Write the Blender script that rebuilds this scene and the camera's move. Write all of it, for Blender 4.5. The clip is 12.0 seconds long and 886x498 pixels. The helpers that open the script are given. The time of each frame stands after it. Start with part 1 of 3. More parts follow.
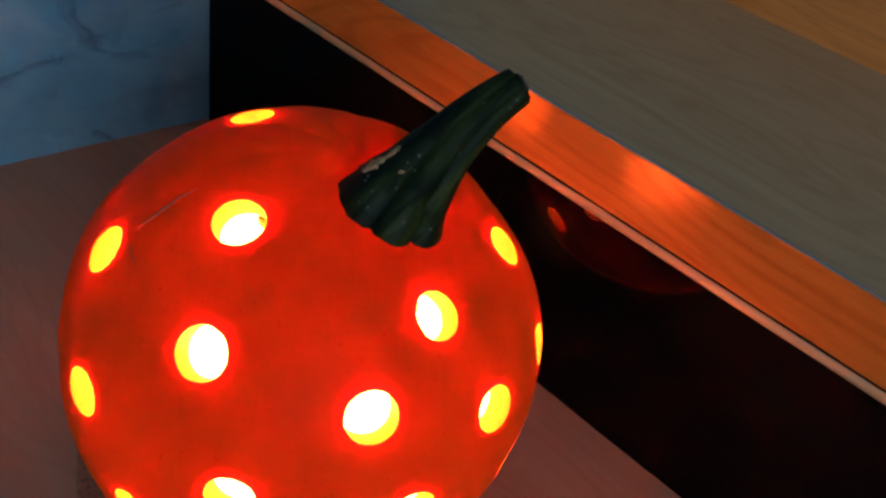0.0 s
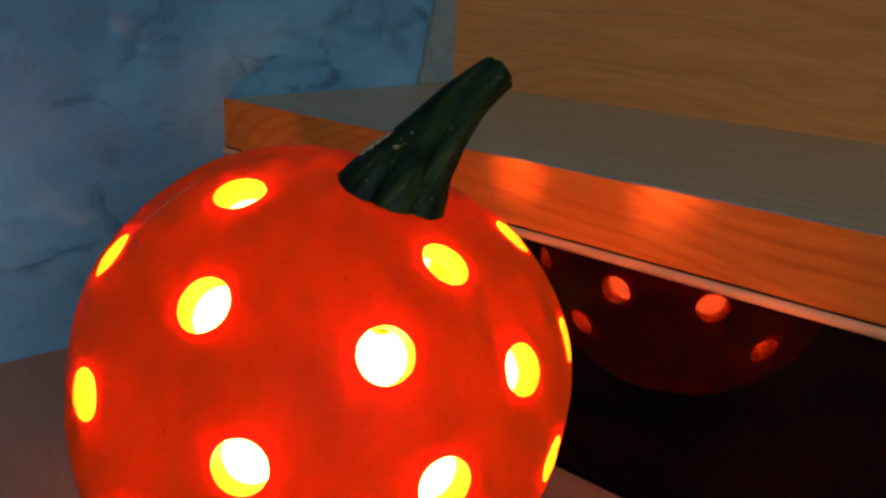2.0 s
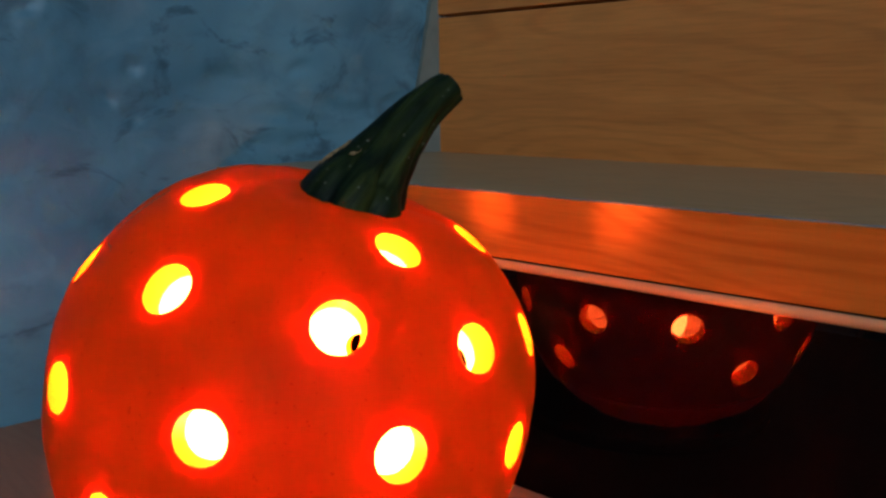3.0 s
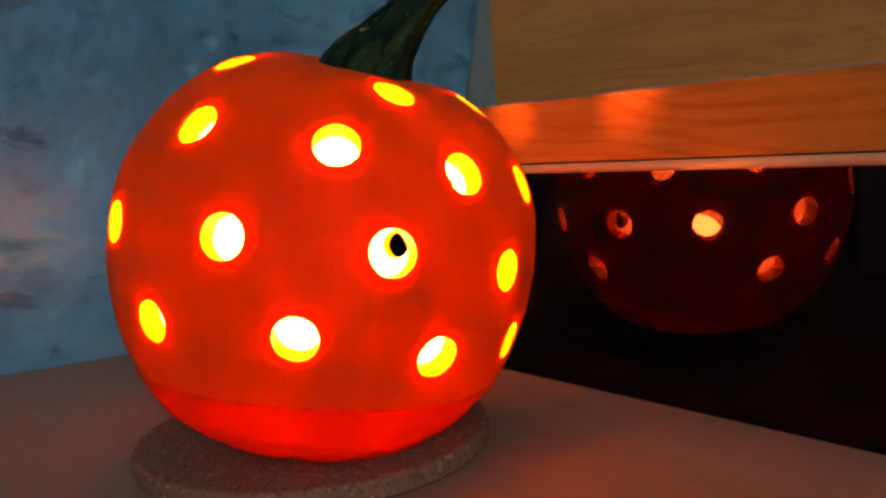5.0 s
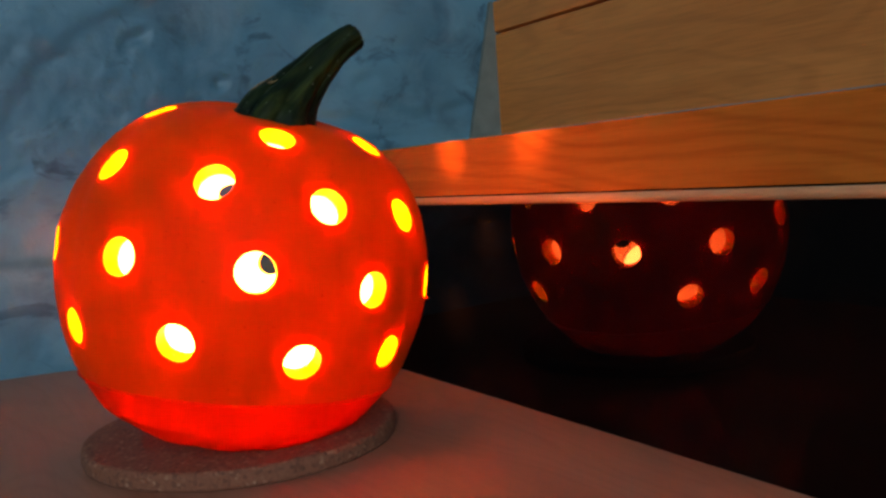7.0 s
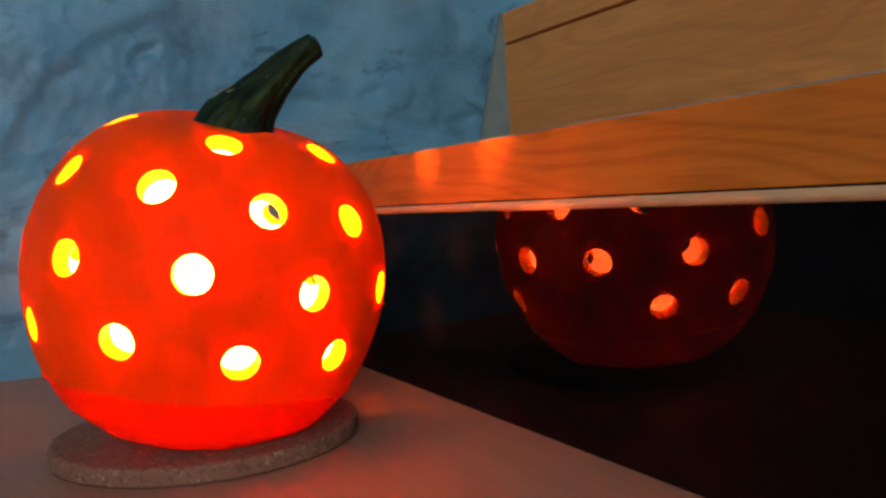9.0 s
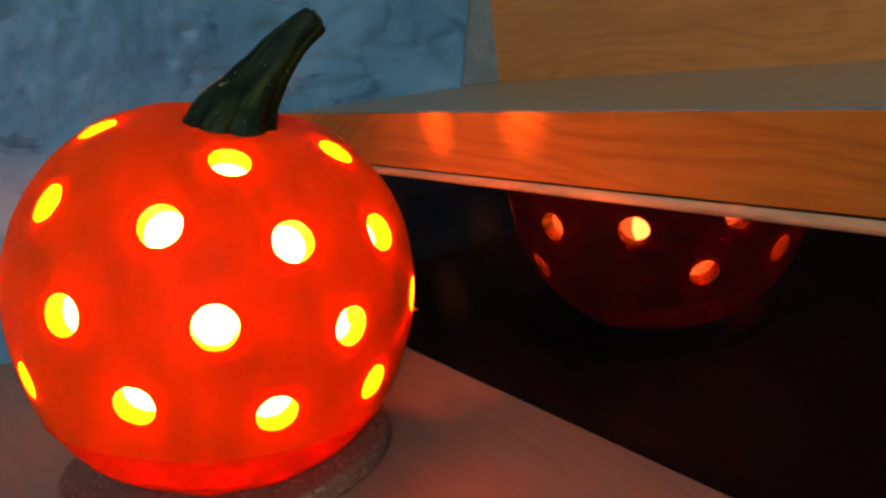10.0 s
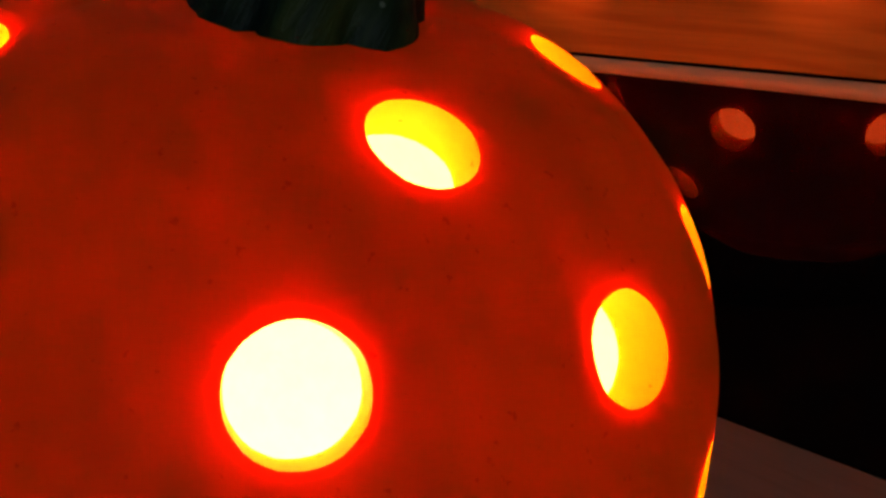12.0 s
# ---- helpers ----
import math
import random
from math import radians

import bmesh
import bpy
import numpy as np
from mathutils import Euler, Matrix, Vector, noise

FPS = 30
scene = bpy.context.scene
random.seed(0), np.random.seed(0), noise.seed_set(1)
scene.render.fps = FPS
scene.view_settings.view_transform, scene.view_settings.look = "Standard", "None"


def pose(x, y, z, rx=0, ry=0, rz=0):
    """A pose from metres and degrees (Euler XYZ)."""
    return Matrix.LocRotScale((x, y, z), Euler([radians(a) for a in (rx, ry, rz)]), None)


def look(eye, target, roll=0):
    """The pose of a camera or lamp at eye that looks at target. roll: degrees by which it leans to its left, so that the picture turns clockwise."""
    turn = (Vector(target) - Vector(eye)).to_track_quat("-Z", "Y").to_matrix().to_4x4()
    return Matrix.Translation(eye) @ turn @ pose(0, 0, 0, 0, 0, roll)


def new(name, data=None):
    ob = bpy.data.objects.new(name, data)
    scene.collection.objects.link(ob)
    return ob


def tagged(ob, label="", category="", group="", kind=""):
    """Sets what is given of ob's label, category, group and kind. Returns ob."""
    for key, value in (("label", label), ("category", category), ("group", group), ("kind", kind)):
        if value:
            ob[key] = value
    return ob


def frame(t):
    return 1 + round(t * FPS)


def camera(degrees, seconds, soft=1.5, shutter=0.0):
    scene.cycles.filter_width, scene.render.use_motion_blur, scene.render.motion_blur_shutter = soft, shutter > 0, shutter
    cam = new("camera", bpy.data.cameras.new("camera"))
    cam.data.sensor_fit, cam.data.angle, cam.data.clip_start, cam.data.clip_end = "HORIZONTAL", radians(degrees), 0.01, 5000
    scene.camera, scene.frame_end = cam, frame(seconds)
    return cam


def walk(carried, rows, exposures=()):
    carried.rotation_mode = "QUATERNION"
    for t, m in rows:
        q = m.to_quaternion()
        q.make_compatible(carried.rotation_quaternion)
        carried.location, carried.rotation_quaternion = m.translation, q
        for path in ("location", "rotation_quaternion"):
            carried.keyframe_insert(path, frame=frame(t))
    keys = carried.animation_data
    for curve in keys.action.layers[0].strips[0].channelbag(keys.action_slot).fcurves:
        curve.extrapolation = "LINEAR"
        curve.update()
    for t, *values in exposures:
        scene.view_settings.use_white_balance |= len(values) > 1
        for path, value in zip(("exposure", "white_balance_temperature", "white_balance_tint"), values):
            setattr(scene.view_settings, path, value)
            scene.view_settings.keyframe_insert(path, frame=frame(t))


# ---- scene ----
LENS = 54.32
ROWS = [
    (0.0, 0.4007, -0.3057, 0.3404, 50.95, -9.67, 44.32),
    (0.5, 0.4175, -0.3117, 0.3212, 55.99, -8.00, 44.59),
    (1.0, 0.4364, -0.3165, 0.2983, 60.79, -5.42, 44.99),
    (1.5, 0.4465, -0.3231, 0.2698, 66.85, -4.06, 45.21),
    (2.0, 0.4518, -0.3288, 0.2391, 72.29, -1.99, 43.03),
    (2.5, 0.4668, -0.3314, 0.2168, 77.41, -0.50, 42.51),
    (2.7, 0.4745, -0.3305, 0.2115, 78.47, 0.12, 42.65),
    (4.3, 0.5242, -0.3474, 0.1648, 82.99, 3.25, 47.30),
    (4.5, 0.5325, -0.3438, 0.1550, 83.00, 3.43, 47.43),
    (5.0, 0.5468, -0.3395, 0.1340, 83.11, 3.83, 50.28),
    (5.5, 0.5652, -0.3181, 0.1239, 84.30, 4.99, 52.77),
    (6.0, 0.5856, -0.2928, 0.1285, 84.80, 4.82, 56.18),
    (6.5, 0.6266, -0.2939, 0.1392, 85.14, 4.23, 58.06),
    (7.0, 0.6478, -0.2856, 0.1318, 85.30, 3.71, 57.99),
    (7.2, 0.6565, -0.2794, 0.1287, 85.61, 3.53, 58.20),
    (8.8, 0.6842, -0.2404, 0.1162, 88.39, 3.45, 62.58),
    (9.0, 0.6785, -0.2384, 0.1243, 86.55, 3.51, 62.46),
    (9.5, 0.6621, -0.2352, 0.1534, 81.98, 4.41, 62.37),
    (10.0, 0.6126, -0.2439, 0.1862, 77.06, 6.76, 58.31),
    (10.5, 0.5365, -0.2784, 0.1979, 72.78, 6.54, 50.51),
    (11.0, 0.4548, -0.2864, 0.2199, 68.37, 5.32, 46.65),
    (11.5, 0.4051, -0.2532, 0.2266, 63.20, 6.29, 44.35),
    (12.0, 0.3638, -0.2166, 0.1925, 63.25, 7.6, 43.4),
]
EXPOSURES = [
    (0.0, -0.35, 6000, 17), (2.5, -0.35, 6250, 14), (4.3, -0.42, 6450, 13), (5.0, -0.40, 6550, 12), (7.0, -0.25, 6550, 12), (9.0, 0.12, 6500, 12),
    (10.0, 0.0, 6500, 13), (11.0, -0.42, 6500, 13), (11.5, -0.7, 6500, 13), (12.0, -1.55, 6500, 12),
]
cam = camera(LENS, 12.0, soft=2.7)
walk(cam, [(t, pose(x, y, z, rx, ry, rz)) for t, x, y, z, rx, ry, rz in ROWS], EXPOSURES)

# ---- light ----
PUMPKIN_WATTS = 4.9
WINDOW_WATTS = 38.0

world = bpy.data.worlds.new("world")
scene.world = world
world.use_nodes = True
wn = world.node_tree.nodes
sky = wn.new("ShaderNodeTexSky")
sky.sky_type, sky.sun_disc = "NISHITA", False
sky.sun_elevation, sky.sun_rotation = radians(12), radians(200)
world.node_tree.links.new(sky.outputs["Color"], wn["Background"].inputs["Color"])
wn["Background"].inputs["Strength"].default_value = 0.1


def lamp(name, kind, watts, colour, m, **settings):
    data = bpy.data.lights.new(name, kind)
    data.energy, data.color = watts, colour
    for key, value in settings.items():
        setattr(data, key, value)
    ob = new(name, data)
    ob.matrix_world = m
    return ob


# ---- materials ----
def material(name, rough=0.5, metal=0.0, spec=0.5):
    m = bpy.data.materials.new(name)
    m.use_nodes = True
    b = m.node_tree.nodes["Principled BSDF"]
    b.inputs["Roughness"].default_value = rough
    b.inputs["Metallic"].default_value = metal
    b.inputs["Specular IOR Level"].default_value = spec
    return m, m.node_tree.nodes, m.node_tree.links, b


def coords(n, l, scale=(1, 1, 1), turn=(0, 0, 0)):
    tc, mp = n.new("ShaderNodeTexCoord"), n.new("ShaderNodeMapping")
    mp.inputs["Scale"].default_value = scale
    mp.inputs["Rotation"].default_value = turn
    l.new(tc.outputs["Object"], mp.inputs["Vector"])
    return mp.outputs["Vector"]


def noise_tex(n, l, vec, scale, detail=4.0, rough=0.55, distort=0.0):
    t = n.new("ShaderNodeTexNoise")
    t.inputs["Scale"].default_value, t.inputs["Detail"].default_value = scale, detail
    t.inputs["Roughness"].default_value, t.inputs["Distortion"].default_value = rough, distort
    l.new(vec, t.inputs["Vector"])
    return t.outputs["Fac"]


def ramp(n, l, fac, stops):
    r = n.new("ShaderNodeValToRGB")
    while len(r.color_ramp.elements) < len(stops):
        r.color_ramp.elements.new(0.5)
    for e, (p, c) in zip(r.color_ramp.elements, stops):
        e.position, e.color = p, (*c, 1)
    l.new(fac, r.inputs["Fac"])
    return r.outputs["Color"]


def mix(n, l, kind, fac, a, b):
    x = n.new("ShaderNodeMix")
    x.data_type, x.blend_type = "RGBA", kind
    for socket, value in ((x.inputs[0], fac), (x.inputs[6], a), (x.inputs[7], b)):
        if isinstance(value, (int, float)):
            socket.default_value = value
        elif isinstance(value, tuple):
            socket.default_value = (*value, 1)
        else:
            l.new(value, socket)
    return x.outputs[2]


def bump(n, l, b, height, strength, distance):
    x = n.new("ShaderNodeBump")
    x.inputs["Strength"].default_value, x.inputs["Distance"].default_value = strength, distance
    l.new(height, x.inputs["Height"])
    l.new(x.outputs["Normal"], b.inputs["Normal"])


def wood(name, light, dark, rough=0.35, along="x", seed=0.0, spec=0.5, figured=0.3, pinned=0.85, pores=0.35):
    """Veneer: soft colour bands, contour lines of the figure, fine pores and a few pin knots."""
    m, n, l, b = material(name, rough, 0, spec)
    s = {"x": (1.0, 9.0, 9.0), "y": (9.0, 1.0, 9.0), "z": (9.0, 9.0, 1.0)}[along]

    def shifted(scale):
        off = n.new("ShaderNodeVectorMath")
        off.operation = "ADD"
        off.inputs[1].default_value = (seed, seed * 2.3, seed * 0.7)
        l.new(coords(n, l, scale), off.inputs[0])
        return off.outputs[0]

    vec = shifted(s)
    broad = noise_tex(n, l, vec, 1.6, 2, 0.5, 0.8)
    figure = noise_tex(n, l, vec, 5.0, 3, 0.55, 0.8)
    fine = noise_tex(n, l, shifted(tuple(v if v == 1.0 else v * 2.5 for v in s)), 26.0, 5, 0.65, 0.2)
    # the growth rings, cut lengthwise: level lines of a slow field
    field = noise_tex(n, l, shifted(tuple(v if v == 1.0 else v * 0.45 for v in s)), 2.6, 2, 0.4, 0.5)
    wave = n.new("ShaderNodeMath")
    wave.operation = "MULTIPLY"
    wave.inputs[1].default_value = 140.0
    l.new(field, wave.inputs[0])
    sine = n.new("ShaderNodeMath")
    sine.operation = "SINE"
    l.new(wave.outputs[0], sine.inputs[0])
    c = mix(n, l, "MIX", ramp(n, l, figure, [(0.3, (0, 0, 0)), (0.7, (1, 1, 1))]), dark, light)
    c = mix(n, l, "MULTIPLY", figured, c, ramp(n, l, sine.outputs[0], [(0.1, (1, 1, 1)), (0.95, (0.66, 0.58, 0.5))]))
    c = mix(n, l, "MULTIPLY", pores, c, ramp(n, l, fine, [(0.34, (0.6, 0.54, 0.47)), (0.56, (1, 1, 1))]))
    c = mix(n, l, "MULTIPLY", 0.45, c, ramp(n, l, broad, [(0.3, (0.74, 0.69, 0.63)), (0.65, (1.0, 1.0, 1.0))]))
    pins = n.new("ShaderNodeTexVoronoi")
    pins.inputs["Scale"].default_value = 13.0
    l.new(coords(n, l, (1.0, 1.6, 1.6)), pins.inputs["Vector"])
    c = mix(n, l, "MULTIPLY", pinned, c, ramp(n, l, pins.outputs["Distance"], [(0.014, (0.2, 0.13, 0.09)), (0.03, (1, 1, 1))]))
    l.new(c, b.inputs["Base Color"])
    rr = n.new("ShaderNodeMapRange")
    rr.inputs["To Min"].default_value, rr.inputs["To Max"].default_value = rough - 0.06, rough + 0.1
    l.new(figure, rr.inputs["Value"])
    l.new(rr.outputs["Result"], b.inputs["Roughness"])
    bump(n, l, b, fine, 0.10, 0.0008)
    return m


WOOD_DESK = wood("desk_veneer", (0.46, 0.212, 0.128), (0.42, 0.183, 0.108), 0.45, "x", 3.1, 0.25, 0.14, 0.0, 0.16)
WOOD_LEDGE = wood("ledge_veneer", (0.55, 0.39, 0.21), (0.49, 0.335, 0.175), 0.36, "x", 8.7, 0.5, 0.22, 0.8)
WOOD_TRIM = wood("trim_wood", (0.65, 0.200, 0.024), (0.57, 0.160, 0.018), 0.5, "x", 1.3, 0.1, 0.4)
WOOD_BEAD = wood("bead_wood", (0.72, 0.41, 0.19), (0.60, 0.32, 0.14), 0.5, "x", 5.9, 0.5, 0.2, 0.0)
WOOD_PANEL = wood("panel_veneer", (0.90, 0.318, 0.070), (0.80, 0.262, 0.052), 0.45, "x", 12.4, 0.5, 0.26)


def plain(name, colour, rough=0.6, metal=0.0, grain=60.0, spread=0.15):
    m, n, l, b = material(name, rough, metal)
    f = noise_tex(n, l, coords(n, l), grain, 5)
    lo = tuple(c * (1 - spread) for c in colour)
    hi = tuple(min(1, c * (1 + spread)) for c in colour)
    l.new(ramp(n, l, f, [(0.3, lo), (0.7, hi)]), b.inputs["Base Color"])
    bump(n, l, b, f, 0.1, 0.002)
    return m


def glass_black():
    """Black glass with a faint copper tone in what it mirrors."""
    m, n, l, b = material("black_glass", 0.015)
    b.inputs["Base Color"].default_value = (0.002, 0.002, 0.002, 1)
    b.inputs["IOR"].default_value = 1.11
    gloss, both = n.new("ShaderNodeBsdfGlossy"), n.new("ShaderNodeAddShader")
    gloss.inputs["Color"].default_value = (0.015, 0.0032, 0.0012, 1)
    gloss.inputs["Roughness"].default_value = 0.02
    l.new(b.outputs[0], both.inputs[0])
    l.new(gloss.outputs[0], both.inputs[1])
    l.new(both.outputs[0], n["Material Output"].inputs["Surface"])
    return m


GLASS = glass_black()


def plaster():
    m, n, l, b = material("plaster_paint", 0.42)
    vec = coords(n, l)
    broad = noise_tex(n, l, vec, 5.0, 3, 0.5, 0.6)
    patch = noise_tex(n, l, vec, 17.0, 5, 0.6, 0.35)
    fine = noise_tex(n, l, vec, 90.0, 6, 0.6, 0.2)
    long = noise_tex(n, l, coords(n, l, (1, 9, 26)), 1.6, 4, 0.6, 0.2)
    base = ramp(n, l, broad, [(0.35, (0.083, 0.212, 0.288)), (0.65, (0.165, 0.360, 0.450))])
    c = mix(n, l, "MULTIPLY", 0.75, base, ramp(n, l, patch, [(0.28, (0.45, 0.47, 0.5)), (0.45, (0.9, 0.9, 0.9)), (0.7, (1, 1, 1))]))
    c = mix(n, l, "MULTIPLY", 0.4, c, ramp(n, l, long, [(0.3, (0.4, 0.45, 0.5)), (0.45, (1, 1, 1))]))
    marks = noise_tex(n, l, coords(n, l, (1, 5, 8)), 2.9, 5, 0.62, 1.4)
    c = mix(n, l, "MULTIPLY", 0.8, c, ramp(n, l, marks, [(0.56, (1, 1, 1)), (0.66, (0.36, 0.40, 0.44))]))
    pale = noise_tex(n, l, coords(n, l, (1, 6, 11)), 1.7, 4, 0.55, 1.0)
    c = mix(n, l, "SCREEN", ramp(n, l, pale, [(0.56, (0, 0, 0)), (0.72, (0.2, 0.2, 0.2))]), c, (0.30, 0.34, 0.37))
    l.new(c, b.inputs["Base Color"])
    add = n.new("ShaderNodeMath")
    add.operation = "MULTIPLY_ADD"
    l.new(fine, add.inputs[0])
    add.inputs[1].default_value = 0.25
    l.new(patch, add.inputs[2])
    bump(n, l, b, add.outputs[0], 0.35, 0.006)
    return m


PLASTER = plaster()
WEDGE_GREY = plain("wedge_grey", (0.19, 0.21, 0.18), 0.7)
ROOM_PAINT = plain("room_paint", (0.42, 0.50, 0.56), 0.8, 0, 8.0, 0.06)
CEILING_PAINT = plain("ceiling_paint", (0.75, 0.76, 0.76), 0.85, 0, 8.0, 0.05)
FLOOR_MAT = wood("floor_wood", (0.22, 0.15, 0.1), (0.16, 0.1, 0.06), 0.45, "y", 20.0)
EDGE_MAT = plain("pale_edging", (0.62, 0.64, 0.64), 0.4)
EDGE_GLINT = plain("edge_glint", (0.24, 0.25, 0.25), 0.7)
DARK_MAT = plain("gap_shade", (0.02, 0.017, 0.014), 0.8)


def pumpkin_skin(name, red, depth):
    m, n, l, b = material(name, 0.42)
    vec = coords(n, l)
    spots = noise_tex(n, l, vec, 28.0, 5, 0.6, 0.4)
    fine = noise_tex(n, l, vec, 260.0, 3)
    streak = noise_tex(n, l, coords(n, l, (34, 34, 4)), 2.4, 3, 0.5, 0.2)
    c = ramp(n, l, spots, [(0.3, tuple(v * 0.996 for v in red)), (0.7, red)])
    c = mix(n, l, "MULTIPLY", 0.8, c, ramp(n, l, streak, [(0.3, (0.955, 0.80, 0.8)), (0.62, (1, 1, 1))]))
    specks = noise_tex(n, l, vec, 520.0, 2, 0.5)
    c = mix(n, l, "MULTIPLY", 1.0, c, ramp(n, l, specks, [(0.68, (1, 1, 1)), (0.74, (0.86, 0.6, 0.6))]))
    l.new(c, b.inputs["Base Color"])
    b.inputs["Subsurface Weight"].default_value = 1.0
    b.inputs["Subsurface Radius"].default_value = (1.0, 0.40, 0.03)
    b.inputs["Subsurface Scale"].default_value = depth
    b.inputs["Specular IOR Level"].default_value = 0.02
    b.inputs["Roughness"].default_value = 0.5
    bump(n, l, b, fine, 0.08, 0.001)
    return m


SKIN = pumpkin_skin("pumpkin_skin", (0.891, 0.062, 0.0015), 0.0044)
# the foot's stronger glow near the lamp is put into a redder skin
SKIN_LOW = pumpkin_skin("pumpkin_base_skin", (0.905, 0.022, 0.0012), 0.0047)


def flesh():
    m, n, l, b = material("pumpkin_flesh", 0.6)
    f = noise_tex(n, l, coords(n, l), 120.0, 5)
    l.new(ramp(n, l, f, [(0.3, (0.95, 0.88, 0.78)), (0.7, (0.96, 0.92, 0.85))]), b.inputs["Base Color"])
    bump(n, l, b, f, 0.3, 0.002)
    return m


FLESH = flesh()
BORE = pumpkin_skin("cut_flesh", (0.95, 0.56, 0.006), 0.003)


def stem_mat():
    m, n, l, b = material("stem_rind", 0.5, 0, 0.12)
    vec = coords(n, l)
    f = noise_tex(n, l, vec, 90.0, 5, 0.6, 0.5)
    # fibres run along the stalk
    tc, mp = n.new("ShaderNodeTexCoord"), n.new("ShaderNodeMapping")
    mp.vector_type = "TEXTURE"
    mp.inputs["Rotation"].default_value = (radians(-44), radians(10), 0)
    mp.inputs["Scale"].default_value = (1.0, 1.0, 9.0)
    l.new(tc.outputs["Object"], mp.inputs["Vector"])
    fibre = noise_tex(n, l, mp.outputs["Vector"], 330.0, 4, 0.6, 0.3)
    band = noise_tex(n, l, mp.outputs["Vector"], 120.0, 2, 0.5, 0.4)
    c = ramp(n, l, band, [(0.36, (0.003, 0.008, 0.004)), (0.50, (0.011, 0.021, 0.006)), (0.66, (0.038, 0.050, 0.011))])
    c = mix(n, l, "MULTIPLY", 0.75, c, ramp(n, l, fibre, [(0.35, (0.35, 0.4, 0.35)), (0.62, (1.25, 1.2, 1.1))]))
    flecks = n.new("ShaderNodeTexVoronoi")
    flecks.inputs["Scale"].default_value = 210.0
    l.new(vec, flecks.inputs["Vector"])
    c = mix(n, l, "MIX", ramp(n, l, flecks.outputs["Distance"], [(0.09, (1, 1, 1)), (0.13, (0, 0, 0))]), c, (0.10, 0.11, 0.07))
    l.new(c, b.inputs["Base Color"])
    h = n.new("ShaderNodeMath")
    h.operation = "ADD"
    l.new(f, h.inputs[0])
    l.new(fibre, h.inputs[1])
    bump(n, l, b, h.outputs[0], 0.5, 0.0016)
    return m


STEM = stem_mat()


def cork():
    m, n, l, b = material("cork", 0.85)
    vec = coords(n, l)
    v = n.new("ShaderNodeTexVoronoi")
    v.inputs["Scale"].default_value = 640.0
    l.new(vec, v.inputs["Vector"])
    sep = n.new("ShaderNodeSeparateColor")
    l.new(v.outputs["Color"], sep.inputs["Color"])
    c = ramp(n, l, sep.outputs["Red"], [(0.0, (0.17, 0.062, 0.032)), (0.25, (0.27, 0.095, 0.047)), (0.90, (0.31, 0.112, 0.055)), (1.0, (0.46, 0.22, 0.12))])
    l.new(c, b.inputs["Base Color"])
    f = noise_tex(n, l, vec, 400.0, 4)
    bump(n, l, b, f, 0.5, 0.002)
    return m


CORK = cork()


# ---- building helpers ----
def mesh_object(name, bm, mat, parent=None, label="", smooth=False):
    bmesh.ops.recalc_face_normals(bm, faces=bm.faces[:])
    me = bpy.data.meshes.new(name)
    bm.to_mesh(me)
    bm.free()
    for m in (mat if isinstance(mat, (list, tuple)) else [mat]):
        me.materials.append(m)
    if smooth:
        me.shade_smooth()
    ob = new(name, me)
    if parent:
        ob.parent = parent
    if label:
        tagged(ob, label)
    return ob


def part(name, bm, mat, parent, label="", smooth=False):
    return mesh_object(name, bm, mat, parent, label, smooth)


def box(x0, x1, y0, y1, z0, z1, bevel=0.0, segments=2):
    bm = bmesh.new()
    bmesh.ops.create_cube(bm, size=1.0)
    for v in bm.verts:
        v.co = Vector(((x0 + x1) / 2 + v.co.x * (x1 - x0), (y0 + y1) / 2 + v.co.y * (y1 - y0), (z0 + z1) / 2 + v.co.z * (z1 - z0)))
    if bevel:
        bmesh.ops.bevel(bm, geom=bm.edges[:], offset=bevel, segments=segments, profile=0.5, affect="EDGES")
    return bm


# ---- setting ----
LEDGE_TOP, BEAD_LOW, BEAD_HIGH = 0.1533, 0.1146, 0.1203
WALL_X, WALL_TURN = -0.0566, 0.1117
X_END = 1.7
PANEL_Y, PANEL_TOP, GROOVE = 0.213, 0.297, 0.267
FLOOR_Z, CEIL_Z, BACK_Y, NEAR_Y = -0.74, 1.75, 0.62, -2.6


def wall_x(y):
    return WALL_X + (math.tan(WALL_TURN) if y < 0 else 0.068) * y


# trowel dents in the plaster: y, z, half length, half height, depth, lean
DENTS = (
    (-0.053, 0.222, 0.007, 0.006, 0.0040, 0.4), (-0.118, 0.257, 0.015, 0.005, 0.0035, 0.6), (-0.071, 0.203, 0.010, 0.004, 0.0030, -0.5),
    (-0.056, 0.192, 0.008, 0.004, 0.0030, -0.4), (0.015, 0.217, 0.018, 0.006, 0.0035, -0.2), (0.055, 0.189, 0.030, 0.005, 0.0035, -0.15),
    (0.034, 0.167, 0.014, 0.004, 0.0030, 0.1), (0.104, 0.195, 0.018, 0.006, 0.0035, -0.3), (0.128, 0.189, 0.016, 0.007, 0.0040, 0.1),
    (0.166, 0.196, 0.012, 0.006, 0.0035, 0.2), (0.085, 0.170, 0.025, 0.004, 0.0030, 0.1), (0.073, 0.222, 0.012, 0.005, 0.0025, 0.3),
)


